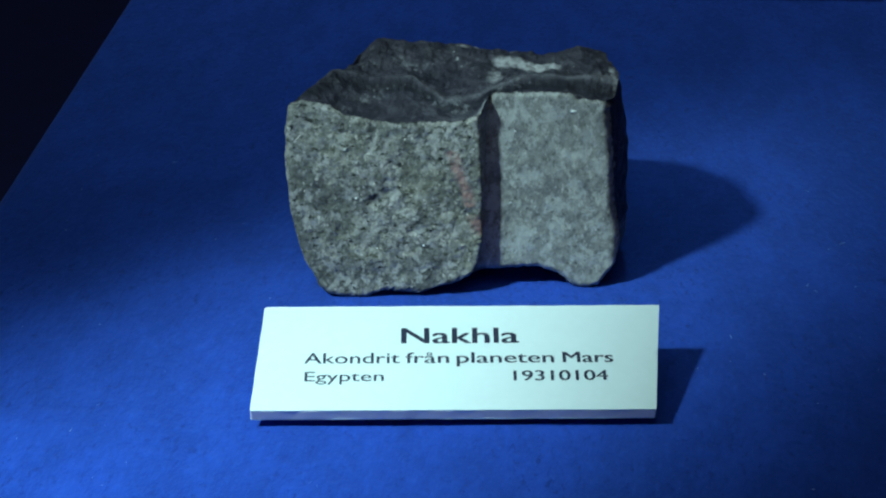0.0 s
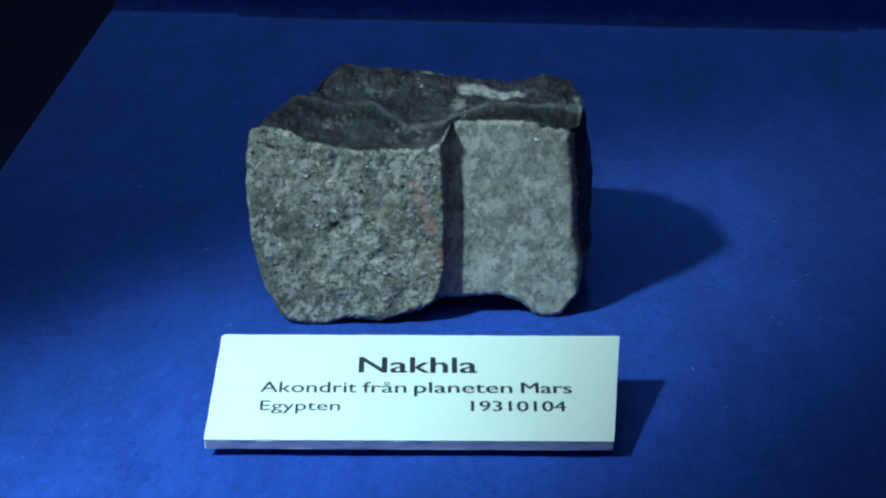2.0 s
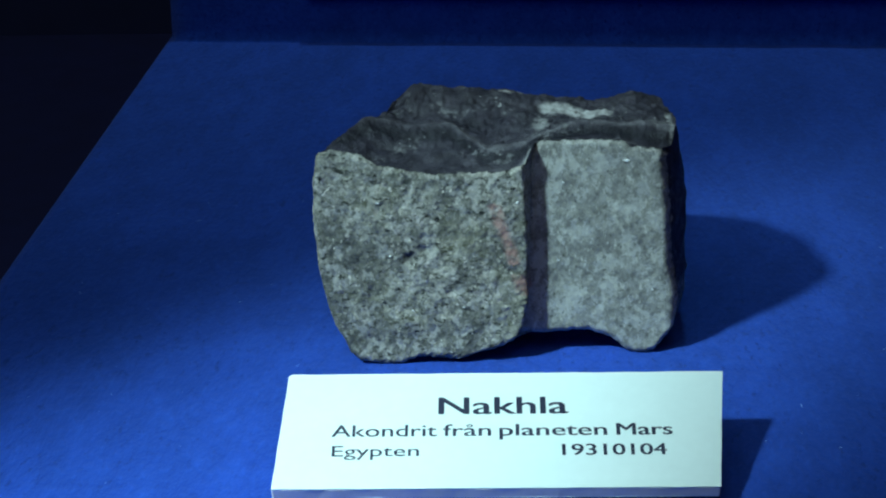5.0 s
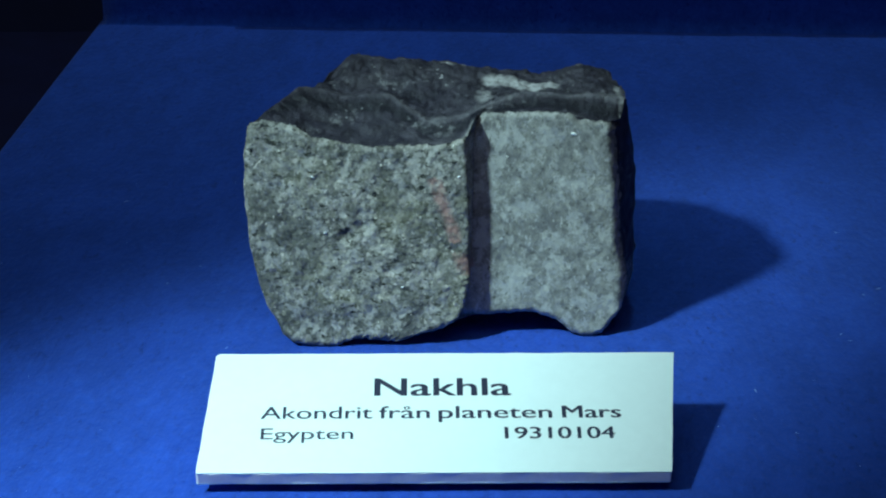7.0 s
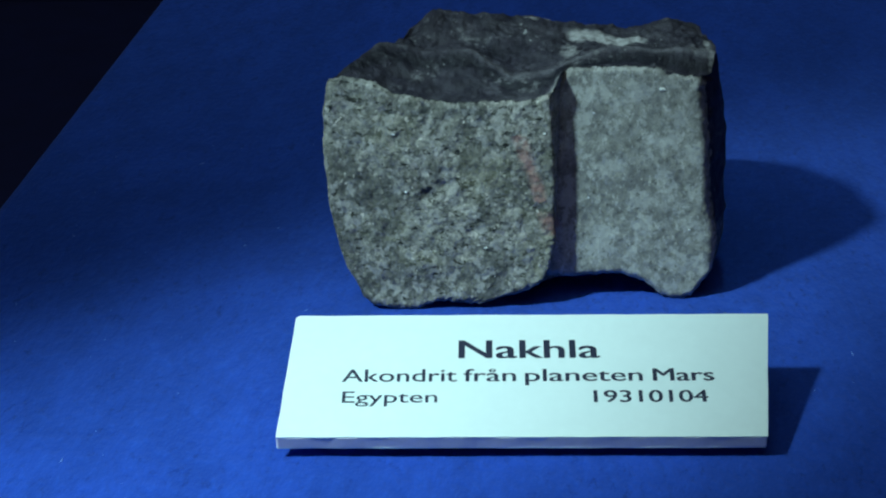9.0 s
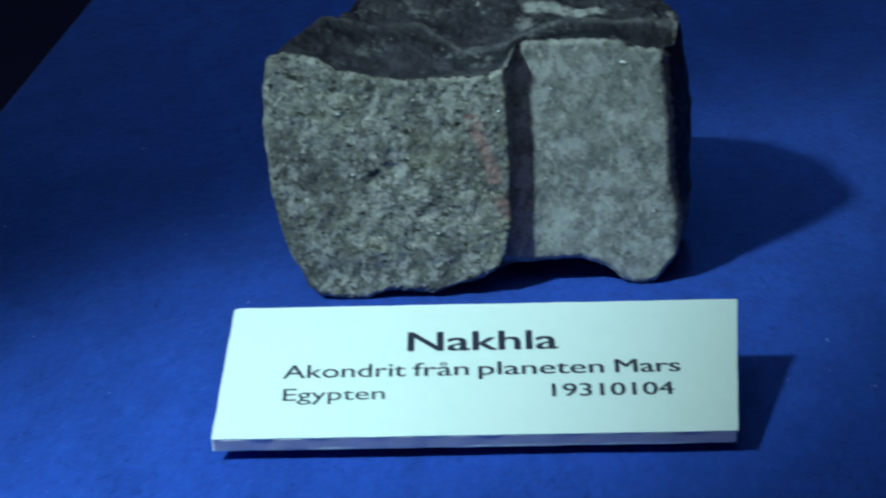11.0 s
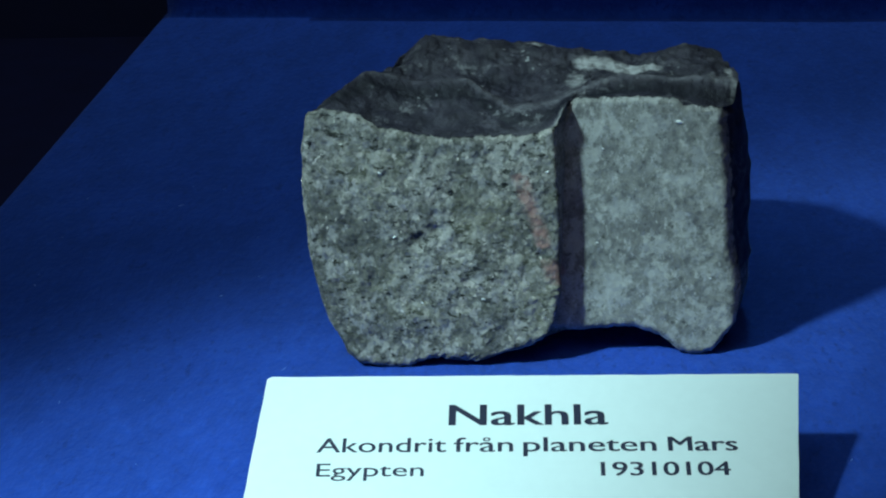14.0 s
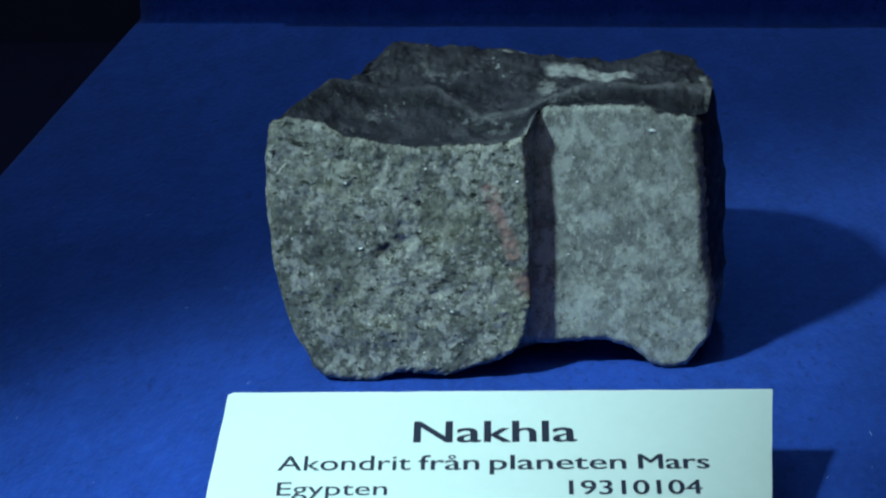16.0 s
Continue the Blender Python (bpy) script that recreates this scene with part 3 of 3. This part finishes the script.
specimen()


# ---- the lettered card on its wedge ----
TILT = 18.0


def card_board(low_z, high_z, front, back, grow=0.0):
    """A sheet of a hand-cut board: (left, right) of the front and the back edge, and its depth."""
    (fl, fr), (bl, br, deep) = front, back
    bm = bmesh.new()
    corners = [(fl, 0.15), (fl + 0.3, 0), (fr - 0.2, -0.1), (fr, 0.1), (br, deep - 0.15), (br - 0.15, deep), (bl + 0.9, deep), (bl + 0.2, deep - 0.5)]
    middle = Vector(((fl + fr) / 2, deep / 2))
    outline = []
    for (x0, y0), (x1, y1) in zip(corners, corners[1:] + corners[:1]):
        count = max(1, int(math.hypot(x1 - x0, y1 - y0) / 2.0))
        for n in range(count):
            u = n / count
            x, y = x0 + (x1 - x0) * u, y0 + (y1 - y0) * u
            wave = Vector((x * 0.23, y * 0.23, 1.7 + low_z))
            x += 0.10 * noise.noise(wave) + math.copysign(grow, x - middle.x)
            y += 0.10 * noise.noise(wave + Vector((7, 3, 5))) + math.copysign(grow, y - middle.y)
            outline.append((x, y))
    low = [bm.verts.new((x * MM, y * MM, low_z * MM)) for x, y in outline]
    high = [bm.verts.new((x * MM, y * MM, high_z * MM)) for x, y in outline]
    bm.faces.new(low[::-1])
    bm.faces.new(high)
    for k in range(len(low)):
        n = (k + 1) % len(low)
        bm.faces.new((low[k], low[n], high[n], high[k]))
    return bm


def print_mesh(text):
    """The built-in letters of a word as a flat mesh."""
    curve = bpy.data.curves.new("letters", "FONT")
    curve.body, curve.size, curve.resolution_u = text, 1.0, 4
    ob = bpy.data.objects.new("letters", curve)
    scene.collection.objects.link(ob)
    bpy.context.view_layer.update()
    data = bpy.data.meshes.new_from_object(ob.evaluated_get(bpy.context.evaluated_depsgraph_get()))
    bpy.data.objects.remove(ob)
    return data


def lettering(words, baseline, cap, parent, z):
    """A line of print: words with the ends of each and their strokes, on a baseline, with capitals of the given height.
    strokes: sideways shifts in millimetres at which the print is laid again to make it bolder."""
    height = max(v.co.y for v in print_mesh("N").vertices)
    for text, x0, x1, strokes in words:
        reach = max(abs(s) for s in strokes)
        whole = print_mesh(text)
        lo, hi = min(v.co.x for v in whole.vertices), max(v.co.x for v in whole.vertices)
        for k, sign in enumerate(text):
            ahead = max(v.co.x for v in print_mesh(text[:k + 1]).vertices) - max(v.co.x for v in print_mesh(sign).vertices)
            bm = bmesh.new()
            for n, shift in enumerate(strokes):
                data = print_mesh(sign)
                for v in data.vertices:
                    along = (v.co.x + ahead - lo) / (hi - lo) * (x1 - x0 - 2 * reach)
                    v.co = Vector(((x0 + reach + shift + along) * MM, (baseline + v.co.y / height * cap) * MM, (z + 0.006 * n) * MM))
                bm.from_mesh(data)
            data = bpy.data.meshes.new("letter")
            bm.to_mesh(data)
            bm.free()
            data.materials.append(INK)
            new("letter", data).parent = parent


def label_card(name, m, front, back, thick, print_lines, label, foot):
    card = tagged(empty(name, m), label, "museum label")
    tilt = Matrix.Rotation(radians(TILT), 4, "X")
    core = part("foam_core", card_board(0.28, thick - 0.28, front, back), CARD_CORE, card, "grey foam core")
    sheet = part("face_sheet", card_board(thick - 0.28, thick, front, back, 0.005), CARD_FACE, card, "white printed sheet")
    lower = part("back_sheet", card_board(0.0, 0.28, front, back, 0.01), CARD_FACE, card, "white backing sheet")
    for layer in (core, sheet, lower):
        layer.matrix_local = tilt
    for words, baseline, cap in print_lines:
        lettering(words, baseline, cap, sheet, thick + 0.02)
    # the wedge under the back of the board
    deep, half = back[2], (back[1] - back[0]) / 2 - 8
    bm = bmesh.new()
    c, s = math.cos(radians(TILT)), math.sin(radians(TILT))
    y0, y1 = (deep - 14) * c, (deep - 2) * c
    z0, z1 = (deep - 14) * s - 0.05, (deep - 2) * s - 0.05
    profile = [(y0, foot), (y1, foot), (y1, z1), (y0, z0)]
    ends = [[bm.verts.new((x * MM, y * MM, z * MM)) for y, z in profile] for x in (-half, half)]
    bm.faces.new(ends[0])
    bm.faces.new(ends[1][::-1])
    for k in range(4):
        n = (k + 1) % 4
        bm.faces.new((ends[0][k], ends[0][n], ends[1][n], ends[1][k]))
    part("wedge", bm, CARD_CORE, card, "foam wedge")
    return card


label_card("specimen_label", pose(0, 0.0021, 0.0008) @ Matrix.Scale(1.006, 4), (-40.1, 40.1), (-39.0, 43.2, 29.3), 2.65,
           [([("Nakhla", -10.4, 13.7, (-0.15, -0.05, 0.05, 0.15))], 18.45, 4.4),
            ([("Akondrit", -30.0, -10.6, (-0.04, 0.04)), ("fr\u00e5n", -9.5, -0.65, (-0.05, 0.05)), ("planeten", 0.85, 20.6, (-0.07, 0.0, 0.07)), ("Mars", 22.3, 32.6, (-0.1, 0.0, 0.1))], 12.85, 2.95),
            ([("Egypten", -29.7, -13.8, (-0.02, 0.02))], 7.9, 2.65), ([("19310104", 12.2, 31.2, (-0.08, 0.0, 0.08))], 7.85, 2.75)],
           "tilted white card lettered in dark print before the stone", -1.85)

# the card on the upper step: only its front edge comes into view
far_card = tagged(empty("upper_label", CORNER @ pose(0.142, -0.0022, 0.0154)), "plain white card at the edge of the upper step", "museum label")
part("foam_core", card_board(0.3, 2.7, (-95.5, 104.0), (-95.5, 104.0, 45)), CARD_CORE, far_card, "grey foam core")
part("face_sheet", card_board(2.7, 3.0, (-95.5, 104.0), (-95.5, 104.0, 45), 0.04), CARD_FACE, far_card, "white sheet")
part("back_sheet", card_board(0.0, 0.3, (-95.5, 104.0), (-95.5, 104.0, 45), 0.06), CARD_FACE, far_card, "white backing sheet")


# ---- lint on the felt ----
def lint():
    """Pale flecks and short threads that lie on the felt, too small to count."""
    rng = random.Random(5)
    bm = bmesh.new()
    for _ in range(120):
        x, y = rng.uniform(-0.10, 0.10), rng.uniform(-0.05, 0.16)
        if (-0.039 < x < 0.04 and 0.058 < y < 0.105) or (-0.043 < x < 0.046 and -0.002 < y < 0.032):
            continue
        size, turn = rng.uniform(0.00006, 0.00016), rng.uniform(0, math.pi)
        stretch = rng.choice((1, 1, 1, 3, 7))
        d = Vector((math.cos(turn), math.sin(turn), 0))
        e = Vector((-d.y, d.x, 0))
        base = Vector((x, y, FELT_Z + 0.0001))
        ring = [bm.verts.new(base + d * size * stretch * c + e * size * s) for c, s in ((1, 0), (0.2, 0.8), (-1, 0.3), (-0.4, -0.9))]
        tip = bm.verts.new(base + Vector((0, 0, size)))
        for k in range(4):
            bm.faces.new((ring[k], ring[(k + 1) % 4], tip))
    return tagged(mesh_object("lint", bm, LINT), "pale flecks of lint scattered over the blue felt", "lint", kind="stuff")


lint()
